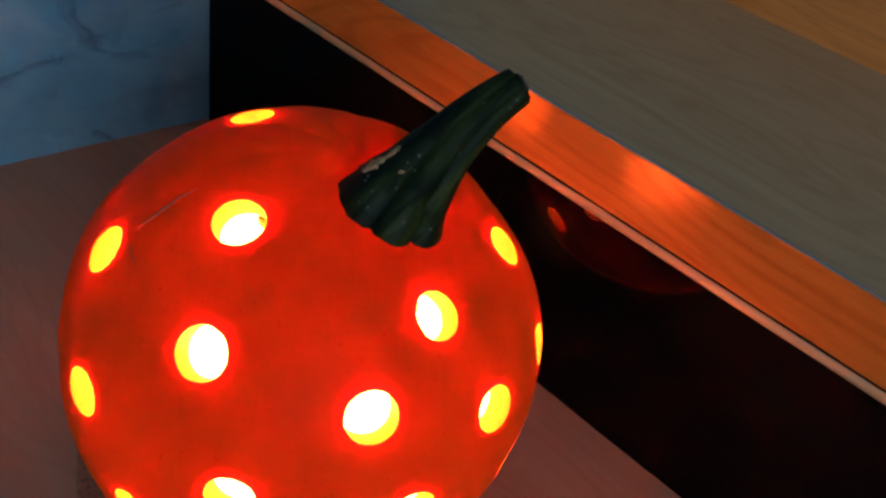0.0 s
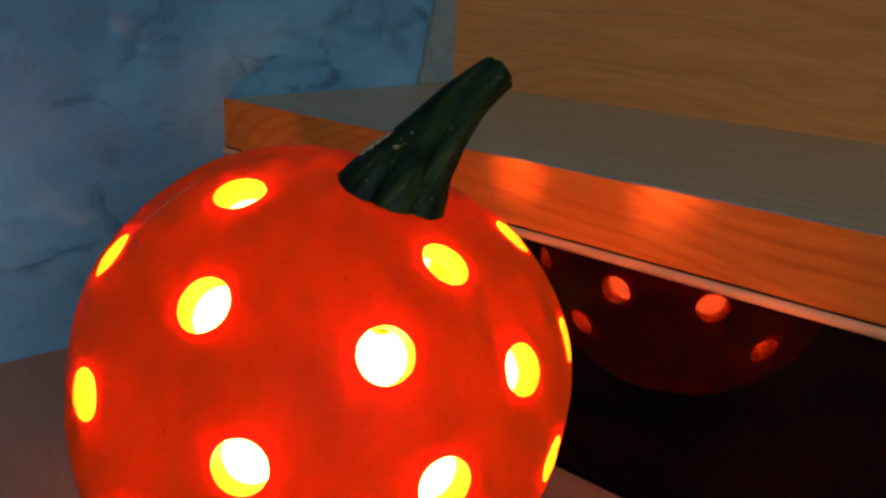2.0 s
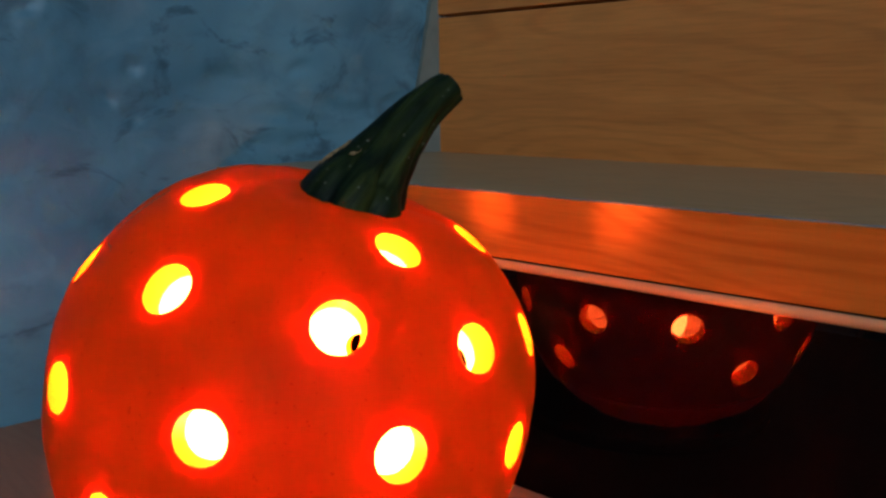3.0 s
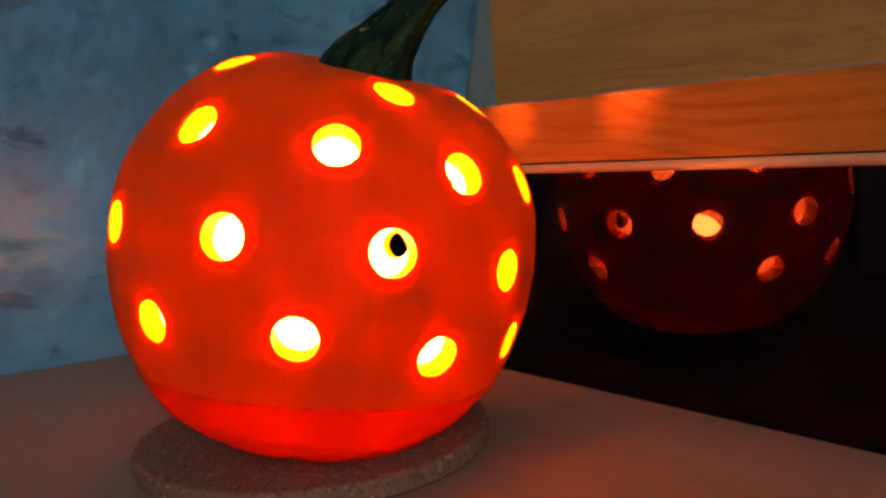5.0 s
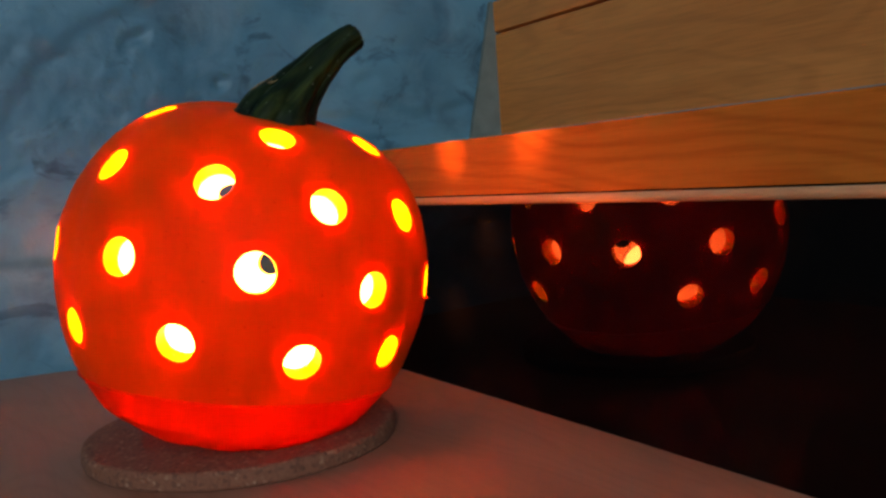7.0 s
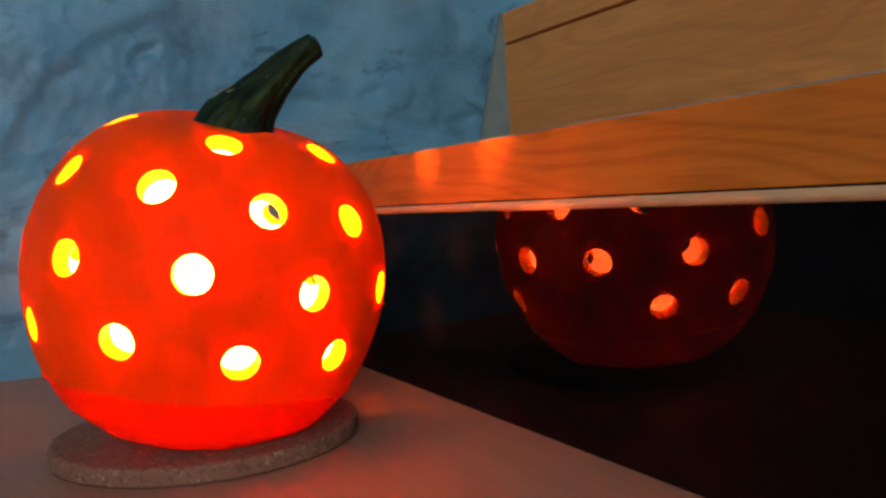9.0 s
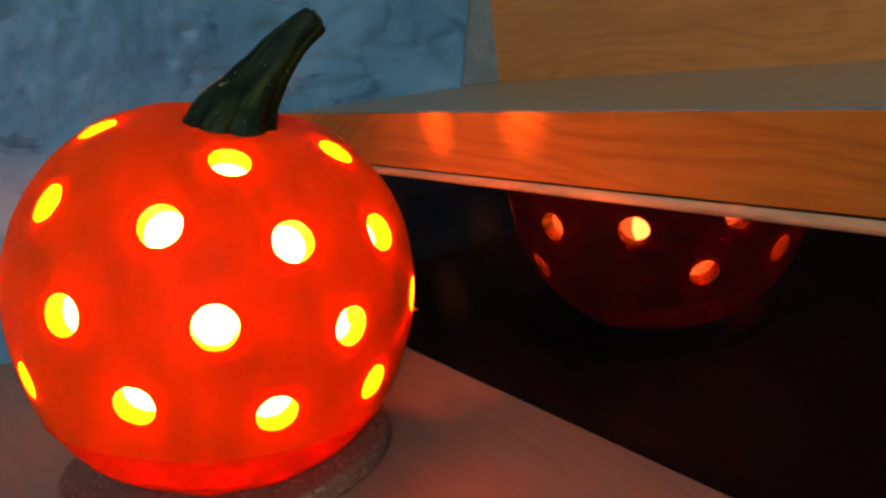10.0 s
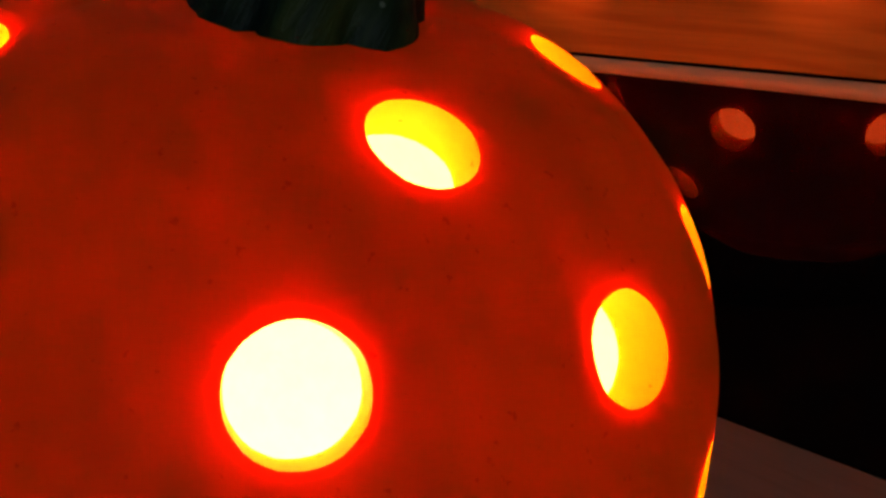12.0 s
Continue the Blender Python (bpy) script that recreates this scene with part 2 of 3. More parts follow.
def wall_relief(y, z):
    """How far the plaster stands proud of its plane."""
    d = 0.0018 * noise.noise((y * 12, z * 18, 3.0)) + 0.0011 * noise.noise((y * 34, z * 46, 9.0)) + 0.0007 * noise.noise((y * 110, z * 130, 2.0))
    d -= 0.0060 * max(0.0, noise.noise((y * 9 + 2, z * 26, 5.0)) - 0.3)
    wy, wz = y + 0.004 * noise.noise((y * 70, z * 70, 1.0)), z + 0.003 * noise.noise((y * 70, z * 70, 7.0))
    for y0, z0, ry, rz, deep, lean in DENTS:
        u, v = wy - y0, wz - z0
        u, v = u + v * lean, v - u * lean
        q = (u / ry) ** 2 + (v / rz) ** 2
        if q < 9:
            d -= deep * math.exp(-q * q)
    # the rim of one round coat over another, and a level joint low down
    rim = math.hypot(wy + 0.0613, wz - 0.1182) - 0.175
    if z > 0.16 and y < -0.09:
        d += 0.0026 / (1 + math.exp(-rim / 0.0018)) * min(1.0, (z - 0.16) / 0.03)
    if y < -0.15:
        d += 0.0030 * (1 / (1 + math.exp(-(wz - 0.0875) / 0.0010)) - 1) * min(1.0, (-0.15 - y) / 0.05)
    return d


def plaster_wall():
    """The side wall: a trowelled surface with shallow hollows near the desk."""
    ys = [NEAR_Y, -1.8, -1.2, -0.8] + [-0.6 + i * 0.0085 for i in range(36)] + [-0.298 + i * 0.0036 for i in range(152)] + [0.255 + i * 0.01 for i in range(20)] + [0.5, BACK_Y]
    zs = [FLOOR_Z, -0.3, -0.05] + [-0.02 + i * 0.0036 for i in range(95)] + [0.33 + i * 0.012 for i in range(22)] + [0.66, 0.9, 1.3, CEIL_Z]
    bm = bmesh.new()
    grid = []
    for y in ys:
        near = [-0.6 <= y <= 0.46 and -0.02 <= z <= 0.6 for z in zs]
        grid.append([bm.verts.new((wall_x(y) + (wall_relief(y, z) if k else 0.0), y, z)) for z, k in zip(zs, near)])
    for a, b in zip(grid, grid[1:]):
        for i in range(len(zs) - 1):
            bm.faces.new((a[i], a[i + 1], b[i + 1], b[i]))
    back = [bm.verts.new((wall_x(y) - 0.15, y, z)) for y, z in ((NEAR_Y, FLOOR_Z), (NEAR_Y, CEIL_Z), (BACK_Y, CEIL_Z), (BACK_Y, FLOOR_Z))]
    bm.faces.new(back)
    return bm


wall_left = mesh_object("wall_left", plaster_wall(), PLASTER, smooth=True)
tagged(wall_left, "rough trowelled plaster wall painted blue-grey", "wall", kind="structure")

for name, dims, mat, label in (
    ("floor", (-0.6, 2.8, NEAR_Y - 0.1, BACK_Y + 0.1, FLOOR_Z - 0.1, FLOOR_Z), FLOOR_MAT, "dark wooden floor of the room"),
    ("ceiling", (-0.6, 2.8, NEAR_Y - 0.1, BACK_Y + 0.1, CEIL_Z, CEIL_Z + 0.1), CEILING_PAINT, "plain white ceiling"),
    ("wall_back", (-0.6, 2.8, BACK_Y, BACK_Y + 0.1, FLOOR_Z, CEIL_Z), ROOM_PAINT, "plain blue-grey painted wall"),
    ("wall_near", (-0.6, 2.8, NEAR_Y - 0.1, NEAR_Y, FLOOR_Z, CEIL_Z), ROOM_PAINT, "plain blue-grey painted wall"),
):
    ob = mesh_object(name, box(*dims), mat)
    tagged(ob, label, name.split("_")[0], kind="structure")

# the wall opposite the plaster wall, with its window opening
WIN = (-2.45, -0.75, 0.35, 1.6)
wall_right = new("wall_right")
tagged(wall_right, "plain blue-grey wall with a wide window", "wall", kind="structure")
for y0, y1, z0, z1 in ((NEAR_Y, WIN[0], FLOOR_Z, CEIL_Z), (WIN[1], BACK_Y, FLOOR_Z, CEIL_Z), (WIN[0], WIN[1], FLOOR_Z, WIN[2]), (WIN[0], WIN[1], WIN[3], CEIL_Z)):
    part("wall_section", box(2.7, 2.8, y0, y1, z0, z1), ROOM_PAINT, wall_right)
window = new("window_1")
tagged(window, "wide window with a plain white frame", "window", kind="structure")
WHITE = plain("white_paint", (0.78, 0.79, 0.8), 0.4)
for y0, y1, z0, z1 in ((WIN[0], WIN[1], WIN[2], WIN[2] + 0.06), (WIN[0], WIN[1], WIN[3] - 0.06, WIN[3]), (WIN[0], WIN[0] + 0.06, WIN[2] + 0.06, WIN[3] - 0.06), (WIN[1] - 0.06, WIN[1], WIN[2] + 0.06, WIN[3] - 0.06), (-1.63, -1.57, WIN[2] + 0.06, WIN[3] - 0.06)):
    part("window_frame", box(2.73, 2.78, y0, y1, z0, z1), WHITE, window)
lamp("window_daylight", "AREA", WINDOW_WATTS, (0.68, 0.86, 1.0), look((2.72, -1.6, 0.98), (0.0, -0.6, 0.2)), shape="RECTANGLE", size=1.55, size_y=1.1)

# pale wall panel away from the desk, added for the black glass to mirror
door = new("mirrored_panel_1")
tagged(door, "pale blue panel added for the glass to mirror", "door", kind="structure")
PALE_PAINT = plain("pale_paint", (0.55, 0.72, 0.80), 0.5, 0, 12.0, 0.05)


def wall_slab(y0, y1, z0, z1, thick):
    bm = box(0.0, thick, y0, y1, z0, z1, 0.002)
    for v in bm.verts:
        v.co.x += wall_x(v.co.y) + 0.001
    return bm


part("panel_field", wall_slab(-2.05, -1.25, FLOOR_Z + 0.005, 1.25, 0.02), PALE_PAINT, door)
for y0, y1, z0, z1 in ((-1.248, -1.19, FLOOR_Z, 1.31), (-2.11, -2.052, FLOOR_Z, 1.31), (-2.05, -1.25, 1.252, 1.31)):
    part("panel_rim", wall_slab(y0, y1, z0, z1, 0.03), WHITE, door)

# ---- desk, ledge, cabinet ----
desk = new("desk")
tagged(desk, "light wooden desk with a veneered top", "desk")
part("tabletop", box(-0.135, X_END, -0.40, 0.0010, -0.028, 0.0, 0.0005), WOOD_DESK, desk)
part("side_panel", box(X_END - 0.03, X_END, -0.39, 0.3, FLOOR_Z, -0.0285), WOOD_DESK, desk)
part("side_panel", box(-0.03, 0.0, -0.39, 0.3, FLOOR_Z, -0.0285), WOOD_DESK, desk)

glass_panel = mesh_object("glass_panel", box(-0.055, X_END, 0.0012, 0.0072, -0.02, BEAD_LOW + 0.006, 0.0004), GLASS)
tagged(glass_panel, "glossy black glass panel standing below the wooden ledge", "glass panel")

ledge = new("ledge")
tagged(ledge, "veneered wooden ledge with solid wood lipping and bead", "ledge")
part("board", box(-0.058, X_END, 0.0041, 0.40, BEAD_HIGH + 0.004, LEDGE_TOP - 0.0004), WOOD_LEDGE, ledge)
part("lipping", box(-0.0565, X_END, 0.0016, 0.0040, BEAD_HIGH + 0.0002, LEDGE_TOP + 0.0004, 0.0005), WOOD_TRIM, ledge, "reddish solid wood front lipping")


def bead():
    """A half-round moulding below the lipping."""
    bm = bmesh.new()
    ring = []
    c, h = (BEAD_LOW + BEAD_HIGH) / 2, (BEAD_HIGH - BEAD_LOW) / 2
    prof = [(0.010, h)] + [(0.003 - 0.0034 * math.cos(a), h * math.sin(a)) for a in [math.pi / 2 - i * math.pi / 10 for i in range(11)]] + [(0.010, -h)]
    for x in (-0.0565, X_END):
        ring.append([bm.verts.new((x, y, c + z)) for y, z in prof])
    k = len(prof)
    for i in range(k):
        bm.faces.new((ring[0][i], ring[0][(i + 1) % k], ring[1][(i + 1) % k], ring[1][i]))
    bm.faces.new(ring[0])
    bm.faces.new(ring[1])
    return bm


# added strip: the bluish glint on the lipping's top edge, put into colour
part("glint_strip", box(-0.0565, X_END, 0.0020, 0.0038, LEDGE_TOP + 0.0003, LEDGE_TOP + 0.0009, 0.0002), EDGE_GLINT, ledge, "thin grey strip for the glint along the lipping")
part("bead", bead(), WOOD_BEAD, ledge, "pale wooden half-round bead", smooth=False)
# near-black strip behind the joint draws the shade of the gap
part("shadow_gap", box(-0.0565, X_END, 0.0040, 0.0100, BEAD_HIGH - 0.0002, BEAD_HIGH + 0.0006), DARK_MAT, ledge, "dark strip for the shade between lipping and bead")

cabinet = new("cabinet")
tagged(cabinet, "low wooden cabinet standing on the ledge", "cabinet")
part("front_panel", box(-0.0410, X_END, PANEL_Y, PANEL_Y + 0.02, LEDGE_TOP - 0.0014, GROOVE - 0.0012, 0.0008), WOOD_PANEL, cabinet)
part("top_board", box(-0.0410, X_END, PANEL_Y - 0.0005, 0.5, GROOVE + 0.0012, PANEL_TOP, 0.0012), WOOD_PANEL, cabinet)
part("edging", box(-0.0426, -0.0411, PANEL_Y - 0.0012, PANEL_Y + 0.02, LEDGE_TOP, PANEL_TOP), EDGE_MAT, cabinet, "pale edging strip")


# a grey wedge on the wall beside the cabinet, narrowing upwards
def filler():
    bm = bmesh.new()
    front = []
    for y, z in ((0.176, LEDGE_TOP), (PANEL_Y + 0.005, LEDGE_TOP), (PANEL_Y + 0.005, PANEL_TOP), (0.2095, PANEL_TOP)):
        front.append((y, z))
    a = [bm.verts.new((wall_x(y) + 0.0042, y, z)) for y, z in front]
    b = [bm.verts.new((wall_x(y) - 0.004, y, z)) for y, z in front]
    bm.faces.new(a)
    bm.faces.new(b[::-1])
    for i in range(4):
        bm.faces.new((a[i], a[(i + 1) % 4], b[(i + 1) % 4], b[i]))
    return bm


tagged(mesh_object("wall_wedge", filler(), WEDGE_GREY), "grey wedge between plaster wall and cabinet", "filler", kind="structure")

# ---- pumpkin ----
CENTRE = Vector((0.22, -0.1386, 0.0936))
AXIS = Vector((0.0331, 0.1879, 0.9816)).normalized()
SIDE = Vector((0.99943, 0.0, -0.03373)).normalized()
OVER = AXIS.cross(SIDE)
TRIVET_TOP = 0.0092
FOOT = Vector((0.304, 0.159, 0.938)).normalized()
LATS = (-90, -75, -62, -49, -35, -20, 0, 20, 32, 45, 55, 66, 74, 82, 90)
RADII = (0.0870, 0.0905, 0.0945, 0.0958, 0.0938, 0.0918, 0.0908, 0.0912, 0.0904, 0.0900, 0.0896, 0.0884, 0.0878, 0.0875, 0.0873)


def skin_radius(lat, lon):
    r = float(np.interp(math.degrees(lat), LATS, RADII))
    c = max(0.0, math.cos(lat))
    rib = abs(math.sin(lon * 5 + 0.4 + 0.15 * math.sin(lon * 3))) ** 0.6
    r += 0.0011 * (rib - 0.75) * c ** 0.4
    d = (math.cos(lat) * math.cos(lon), math.cos(lat) * math.sin(lon), math.sin(lat))
    r += 0.0010 * noise.noise(Vector(d) * 2.3) + 0.0004 * noise.noise(Vector(d) * 6.0)
    # hollow round the stalk
    far = math.acos(max(-1.0, min(1.0, direction(lat, lon).dot(FOOT))))
    r -= 0.0122 * math.exp(-(far / radians(24)) ** 2)
    # fuller on the side turned to the room
    r += 0.0012 * c * math.cos(lon + 0.1)
    return r


def direction(lat, lon):
    return SIDE * (math.cos(lat) * math.cos(lon)) + OVER * (math.cos(lat) * math.sin(lon)) + AXIS * math.sin(lat)


def skin_point(lat, lon, inset=0.0):
    p = CENTRE + direction(lat, lon) * (skin_radius(lat, lon) - inset)
    low = TRIVET_TOP + (0.0002 if inset == 0.0 else inset)
    if p.z < low:
        p.z = low
    return p


def closed_skin(bm, inset, rows=110, cols=176):
    lats = [-math.pi / 2 + math.pi * i / rows for i in range(1, rows)]
    rings = [[bm.verts.new(skin_point(a, 2 * math.pi * j / cols, inset)) for j in range(cols)] for a in lats]
    low, top = bm.verts.new(skin_point(-math.pi / 2, 0, inset)), bm.verts.new(skin_point(math.pi / 2, 0, inset))
    mat = 1 if inset else 0
    faces = []
    for a, b in zip(rings, rings[1:]):
        for j in range(cols):
            k = (j + 1) % cols
            faces.append(bm.faces.new((a[j], a[k], b[k], b[j])))
    for j in range(cols):
        k = (j + 1) % cols
        faces.append(bm.faces.new((low, rings[0][k], rings[0][j])))
        faces.append(bm.faces.new((top, rings[-1][j], rings[-1][k])))
    for f in faces:
        f.material_index = mat
        f.smooth = True
        if inset:
            f.normal_flip()


CUT_POINT = Vector((0.2145, -0.2216, 0.0511))
CUT_NORMAL = Vector((0.044, 0.148, 1.0)).normalized()
THICK = 0.0086


def body_mesh():
    """The whole hollow fruit, with a knife line round its foot."""
    bm = bmesh.new()
    closed_skin(bm, 0.0)
    closed_skin(bm, THICK)
    bm.normal_update()
    for k in (-0.0004, 0.0, 0.0004):
        bmesh.ops.bisect_plane(bm, geom=bm.verts[:] + bm.edges[:] + bm.faces[:], dist=1e-6, plane_co=CUT_POINT + CUT_NORMAL * k, plane_no=CUT_NORMAL)
    for v in bm.verts:
        h = (v.co - CUT_POINT).dot(CUT_NORMAL)
        out = v.co - CENTRE
        if abs(h) < 1e-5 and out.length > 0.085:
            a = math.atan2(out.y, out.x)
            v.co += out.normalized() * (0.0010 + 0.0004 * noise.noise((math.cos(a) * 6, math.sin(a) * 6, 4.0)))
    for f in bm.faces:
        if f.material_index == 0 and (f.calc_center_median() - CUT_POINT).dot(CUT_NORMAL) < 0.0:
            f.material_index = 2
    return bm


HOLES = [
    # latitude, longitude, radius in millimetres
    (44.0, -14.4, 9.4), (51.7, -84.1, 9.6), (24.4, -32.4, 9.8), (21.1, 1.0, 9.6), (26.8, -70.9, 9.8), (21.6, 32.1, 9.4), (26.4, -111.3, 9.6),
    (1.3, -18.0, 10.0), (-0.8, 16.7, 9.4), (1.3, -55.3, 9.6), (1.6, -94.4, 9.6), (3.6, 83.7, 9.4), (1.6, 51.9, 9.6),
    (-19.6, -37.5, 9.6), (-22.0, -1.9, 9.6), (-20.5, -77.0, 9.4), (-19.5, 30.9, 9.2), (-15.5, 99.1, 9.2),
    (48.0, 37.0, 9.0), (60.0, -158.0, 9.2), (50.0, 110.0, 9.4), (24.0, 66.0, 9.4), (24.5, 100.0, 8.8), (25.0, 141.0, 8.4), (27.0, 172.0, 8.4), (26.0, -148.0, 9.4),
    (0.8, 121.0, 8.6), (-1.0, 151.5, 8.4), (2.0, -131.0, 9.4), (-19.0, -170.0, 9.2), (-19.0, -150.0, 9.2), (-20.0, -115.0, 9.4),
]


def drills():
    bm = bmesh.new()
    for lat, lon, mm in HOLES:
        d = direction(radians(lat), radians(lon))
        turn = d.to_track_quat("Z", "Y").to_matrix().to_4x4()
        m = Matrix.Translation(CENTRE + d * 0.082) @ turn
        ring = []
        for h, k in ((-0.03, 0.95), (0.03, 1.03)):
            row = []
            for j in range(36):
                a = 2 * math.pi * j / 36
                wob = 1 + 0.020 * noise.noise((math.cos(a) * 2, math.sin(a) * 2, lat + lon)) + 0.012 * noise.noise((math.cos(a) * 6, math.sin(a) * 6, lat - lon))
                row.append(bm.verts.new(m @ Vector((math.cos(a) * mm * 0.00087 * k * wob, math.sin(a) * mm * 0.00087 * k * wob, h))))
            ring.append(row)
        for j in range(36):
            k = (j + 1) % 36
            bm.faces.new((ring[0][j], ring[0][k], ring[1][k], ring[1][j])).smooth = True
        bm.faces.new(ring[0][::-1])
        bm.faces.new(ring[1])
    bmesh.ops.recalc_face_normals(bm, faces=bm.faces[:])
    return bm


def raw_object(name, bm, mats):
    me = bpy.data.meshes.new(name)
    bm.to_mesh(me)
    bm.free()
    for m in mats:
        me.materials.append(m)
    return new(name, me)


pumpkin = new("pumpkin")
tagged(pumpkin, "hollowed orange pumpkin lantern with round drilled holes, lit inside", "pumpkin")
shell = raw_object("shell", body_mesh(), [SKIN, FLESH, SKIN_LOW])
drill = raw_object("drill", drills(), [BORE])
boole = shell.modifiers.new("holes", "BOOLEAN")
boole.operation, boole.solver, boole.object = "DIFFERENCE", "EXACT", drill
boole.material_mode = "TRANSFER"
bpy.context.view_layer.update()
cut_mesh = bpy.data.meshes.new_from_object(shell.evaluated_get(bpy.context.evaluated_depsgraph_get()))
shell.modifiers.clear()
shell.data = cut_mesh
bpy.data.objects.remove(drill)
shell.parent = pumpkin
tagged(shell, "orange skin drilled with round glowing holes, cut round its foot")
shell.data.set_sharp_from_angle(angle=radians(38))


def stem():
    """A curved stalk with ridges that flare at its foot."""
    bm = bmesh.new()
    path = [Vector(p) for p in ((0.2425, -0.1275, 0.1625), (0.2438, -0.1235, 0.1685), (0.2450, -0.1175, 0.1762), (0.2472, -0.1080, 0.1872), (0.2503, -0.0968, 0.1982), (0.2536, -0.0852, 0.2062))]
    radii = (0.0200, 0.0170, 0.0132, 0.0098, 0.0077, 0.0064)
    steps, cols = 40, 60
    rings = []
    for i in range(steps + 1):
        t = i / steps * (len(path) - 1)
        k = min(int(t), len(path) - 2)
        f = t - k
        p0, p1, p2, p3 = path[max(k - 1, 0)], path[k], path[k + 1], path[min(k + 2, len(path) - 1)]
        c = 0.5 * ((2 * p1) + (p2 - p0) * f + (2 * p0 - 5 * p1 + 4 * p2 - p3) * f * f + (3 * p1 - p0 - 3 * p2 + p3) * f ** 3)
        tang = ((p2 - p0) * (1 - f) + (p3 - p1) * f).normalized()
        tang = tang.lerp(FOOT, max(0.0, 1 - t)).normalized()
        r = float(np.interp(t, range(len(radii)), radii))
        a1 = tang.cross(Vector((0.9, -0.45, 0.0))).normalized()
        a2 = tang.cross(a1)
        ring = []
        for j in range(cols):
            a = 2 * math.pi * j / cols
            s = i / steps
            # uneven rounded ribs with narrow grooves between, knobbly at the foot
            ridge = abs(math.cos(3 * (a + 0.5 * s) + 0.85 * math.sin(a + 0.6) + 0.25 * math.sin(3 * a))) ** 0.6
            rr = r * (0.84 + 0.29 * (1 - 0.2 * s) * ridge)
            rr *= 1 + 0.04 * noise.noise((math.cos(a) * 3, math.sin(a) * 3, s * 8))
            foot = math.exp(-(s / 0.09) ** 2)
            rr *= 1 + foot * (0.10 * noise.noise((math.cos(a) * 5, math.sin(a) * 5, s * 22)) - 0.02)
            rr *= (0.86, 0.97, 1.02)[i] if i < 3 else 1.0
            drop = Vector((0, 0, -0.0016 * ridge)) if i == 0 else Vector()
            ring.append(bm.verts.new(c + (a1 * math.cos(a) + a2 * math.sin(a)) * rr + drop))
        rings.append(ring)
    for a, b in zip(rings, rings[1:]):
        for j in range(cols):
            bm.faces.new((a[j], a[(j + 1) % cols], b[(j + 1) % cols], b[j]))
    bm.faces.new(rings[0])
    tip = bm.verts.new(path[-1] + Vector((0.0002, 0.0010, 0.0004)))
    for j in range(cols):
        bm.faces.new((rings[-1][j], rings[-1][(j + 1) % cols], tip))
    return bm


stalk = part("stem", stem(), STEM, pumpkin, "curved dark green ridged stalk", smooth=True)


def bristle(root, way, length):
    """A dry hair on the stalk."""
    bm = bmesh.new()
    way = Vector(way).normalized()
    side = way.orthogonal().normalized()
    rows = []
    for i in range(5):
        t = i / 4
        c = Vector(root) + way * length * t + Vector((0, 0, 0.25 * length)) * t * t
        r = 0.00016 * (1 - 0.8 * t)
        rows.append([bm.verts.new(c + (side * math.cos(a) + way.cross(side) * math.sin(a)) * r) for a in (0, 2.1, 4.2)])
    for a, b in zip(rows, rows[1:]):
        for j in range(3):
            bm.faces.new((a[j], a[(j + 1) % 3], b[(j + 1) % 3], b[j]))
    return bm


for root, way, length in (((0.2557, -0.0835, 0.2022), (0.6, 0.6, 0.1), 0.0028), ((0.2420, -0.1145, 0.1875), (-0.4, -0.5, 0.7), 0.0026), ((0.2392, -0.1225, 0.1815), (-0.5, -0.5, 0.5), 0.0020)):
    part("bristle", bristle(root, way, length), STEM, stalk)
STALK_END = plain("dry_stalk_end", (0.045, 0.042, 0.022), 0.8, 0, 500.0, 0.6)


def stem_end():
    bm = bmesh.new()
    way = Vector((0.28, 0.83, 0.45)).normalized()
    m = Matrix.Translation(Vector((0.2540, -0.0842, 0.2068))) @ way.to_track_quat("Z", "Y").to_matrix().to_4x4()
    bmesh.ops.create_cone(bm, segments=18, radius1=0.0042, radius2=0.0034, depth=0.0010, cap_ends=True, matrix=m)
    for v in bm.verts:
        v.co += Vector((1, 1, 1)) * 0.0003 * noise.noise(v.co * 900)
    return bm


part("stem_end", stem_end(), STALK_END, stalk, "dry dark cut end")


def bark_patch(start, end, half):
    """A torn flake of dry rind that lies on the stalk."""
    bm = bmesh.new()
    a, b = Vector(start), Vector(end)
    way = (b - a).normalized()
    across = way.cross(Vector((-0.5, -0.7, 0.5))).normalized()
    rows = []
    for i in range(15):
        t = i / 14
        w = half * (0.25 + math.sin(math.pi * min(1, 0.08 + t * 0.9))) * (0.75 + 0.6 * noise.noise((t * 7, 3, half * 900)))
        row = []
        for k in (-1, -0.75, -0.25, 0.25, 0.75, 1):
            near = stalk.closest_point_on_mesh(a.lerp(b, t) + across * w * k + way * 0.0008 * noise.noise((t * 20, k * 3, 1)))
            row.append(bm.verts.new(near[1] + near[2] * (-0.0002 if abs(k) == 1 or i in (0, 14) else 0.0006)))
        rows.append(row)
    for p, q in zip(rows, rows[1:]):
        for k in range(5):
            bm.faces.new((p[k], p[k + 1], q[k + 1], q[k]))
    return bm


DRY_RIND = plain("dry_rind", (0.32, 0.19, 0.08), 0.8, 0, 420.0, 0.55)
bpy.context.view_layer.update()
for start, end, half in (((0.2366, -0.1365, 0.1790), (0.2398, -0.1285, 0.1832), 0.0023), ((0.2398, -0.1290, 0.1830), (0.2402, -0.1240, 0.1868), 0.0016), ((0.2445, -0.1290, 0.1800), (0.2455, -0.1250, 0.1828), 0.0004)):
    part("bark_patch", bark_patch(start, end, half), DRY_RIND, stalk, "torn tan flake of dry rind", smooth=True)


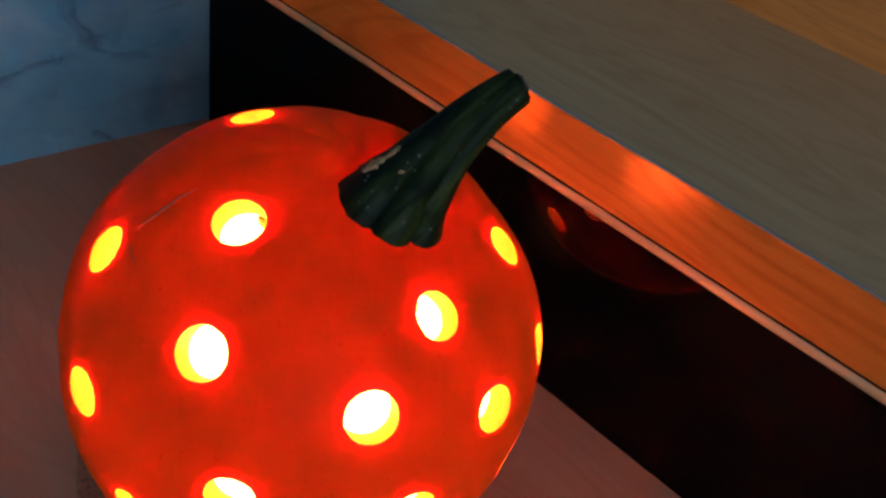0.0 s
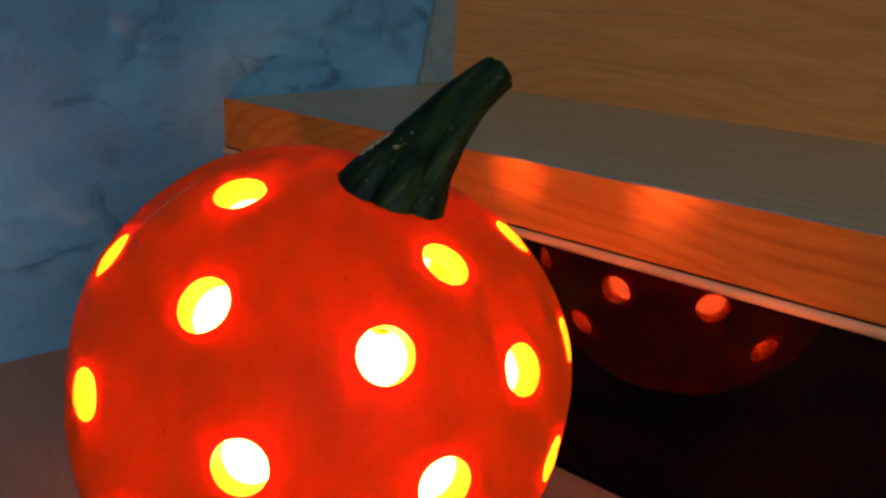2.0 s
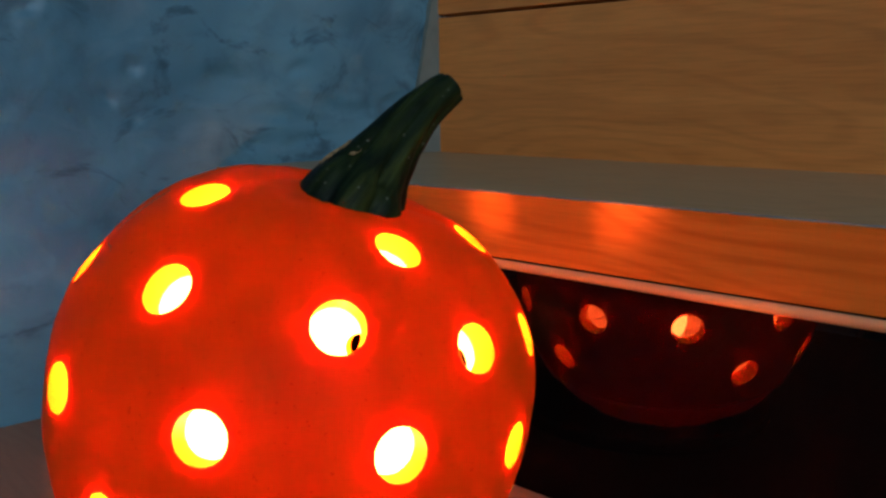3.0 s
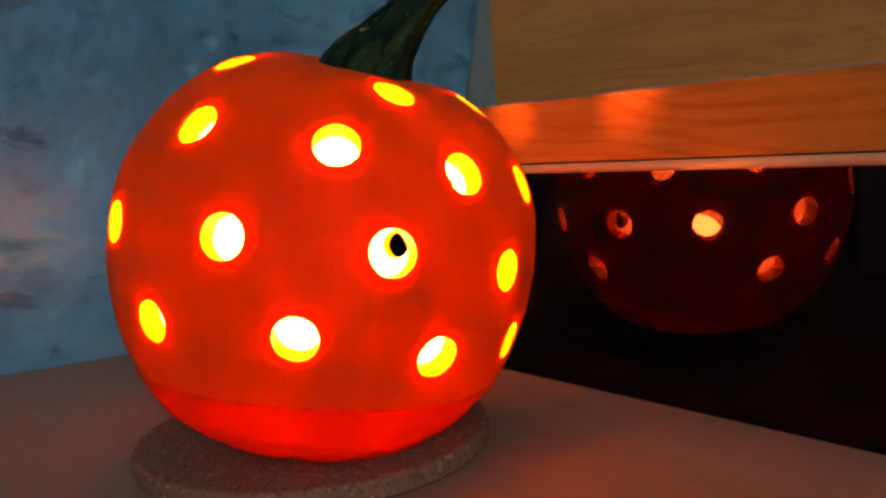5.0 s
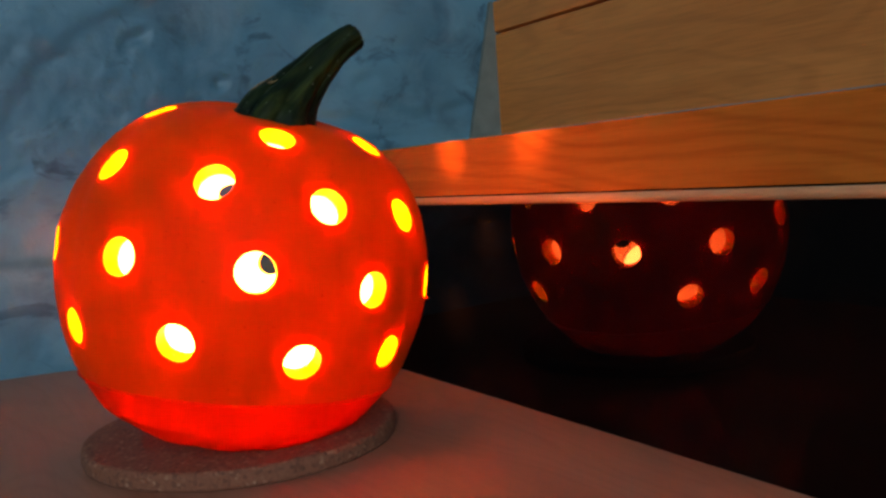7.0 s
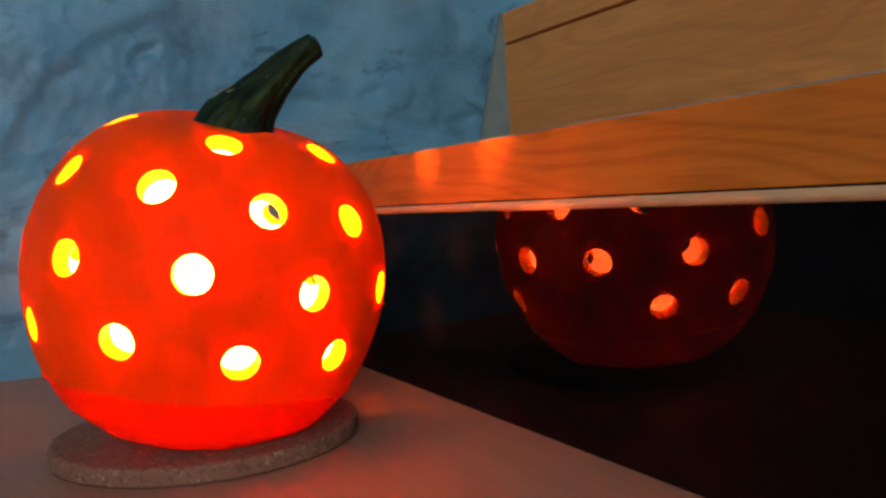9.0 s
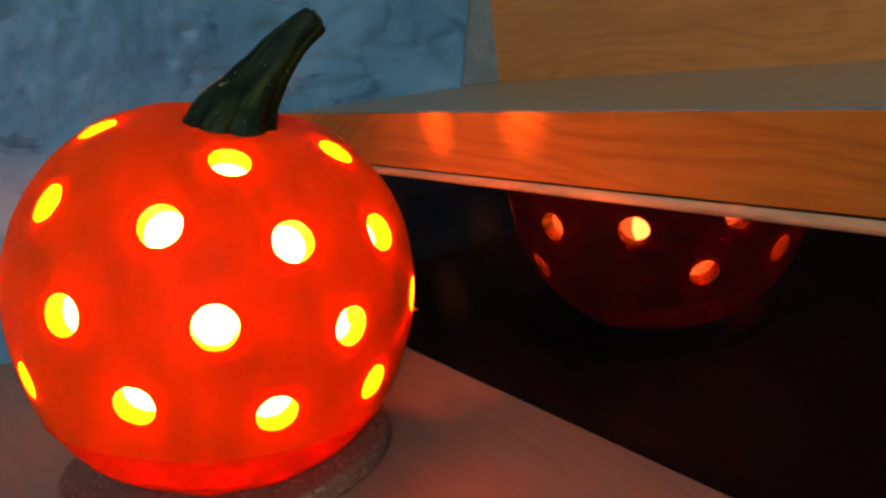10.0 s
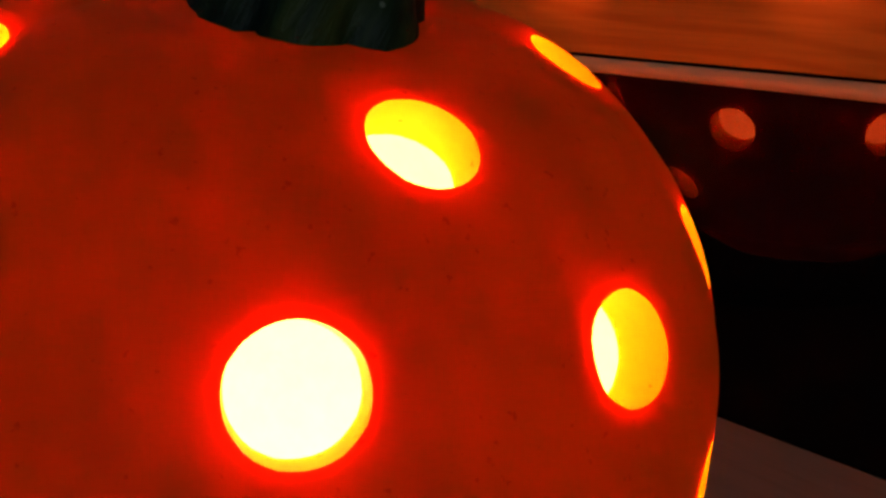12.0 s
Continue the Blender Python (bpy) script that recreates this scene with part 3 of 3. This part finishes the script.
def on_skin(d, lift):
    d = d.normalized()
    lat, lon = math.asin(d.dot(AXIS)), math.atan2(d.dot(OVER), d.dot(SIDE))
    return CENTRE + d * (skin_radius(lat, lon) + lift)


def scar(start, end, half):
    """A dry scratch that tapers at both ends."""
    bm = bmesh.new()
    a, b = Vector(start), Vector(end)
    across = (b - a).cross(a + b).normalized()
    rows = []
    for i in range(25):
        t = i / 24
        c = a.lerp(b, t) + across * 0.0008 * noise.noise((t * 5, 1, 2))
        w = half * math.sin(math.pi * min(1, t * 0.96 + 0.02)) * (0.7 + 0.5 * noise.noise((t * 14, 5, 1)))
        rows.append([bm.verts.new(on_skin(c + across * w * k, h)) for k, h in ((-1, -0.0003), (-0.5, 0.00018), (0.5, 0.00018), (1, -0.0003))])
    for p, q in zip(rows, rows[1:]):
        for k in range(3):
            bm.faces.new((p[k], p[k + 1], q[k + 1], q[k]))
    return bm


SCAR = plain("dry_scar", (0.34, 0.12, 0.065), 0.75, 0, 300.0, 0.4)
for start, end, half in (((-0.0185, -0.0590, 0.0655), (-0.0128, -0.0410, 0.0782), 0.0011), ((-0.0172, -0.0629, 0.0625), (-0.0072, -0.0669, 0.0610), 0.0004)):
    part("scar", scar(start, end, half), SCAR, pumpkin, "dry grey-brown scratch", smooth=True)


def nub():
    bm = bmesh.new()
    d = Vector((0.0513, 0.0715, -0.0212))
    m = Matrix.Translation(on_skin(d, 0.0006)) @ d.to_track_quat("Z", "Y").to_matrix().to_4x4()
    bmesh.ops.create_cone(bm, segments=10, radius1=0.0013, radius2=0.0003, depth=0.003, cap_ends=True, matrix=m)
    return bm


part("nub", nub(), SKIN, pumpkin, "tiny torn flap of skin", smooth=True)


# ---- cork trivet ----
def trivet():
    bm = bmesh.new()
    prof = [(0.0, 0.0), (0.0782, 0.0), (0.0803, 0.0006), (0.0810, 0.0018), (0.0810, 0.0072), (0.0804, 0.0085), (0.0790, TRIVET_TOP), (0.0, TRIVET_TOP)]
    cols = 120
    rings = []
    for r, z in prof[1:-1]:
        row = []
        for j in range(cols):
            a = 2 * math.pi * j / cols
            w = 0.0004 * noise.noise((math.cos(a) * 25, math.sin(a) * 25, z * 300))
            row.append(bm.verts.new((0.2035 + (r + w) * math.cos(a), -0.143 + (r + w) * math.sin(a), z)))
        rings.append(row)
    for a, b in zip(rings, rings[1:]):
        for j in range(cols):
            bm.faces.new((a[j], a[(j + 1) % cols], b[(j + 1) % cols], b[j]))
    bm.faces.new(rings[0][::-1])
    bm.faces.new(rings[-1])
    return bm


tagged(mesh_object("cork_trivet", trivet(), CORK), "round speckled cork trivet under the pumpkin", "trivet")

# ---- light inside the pumpkin ----
lamp("pumpkin_light", "POINT", PUMPKIN_WATTS, (1.0, 0.225, 0.05), pose(0.219, -0.141, 0.062), shadow_soft_size=0.016)
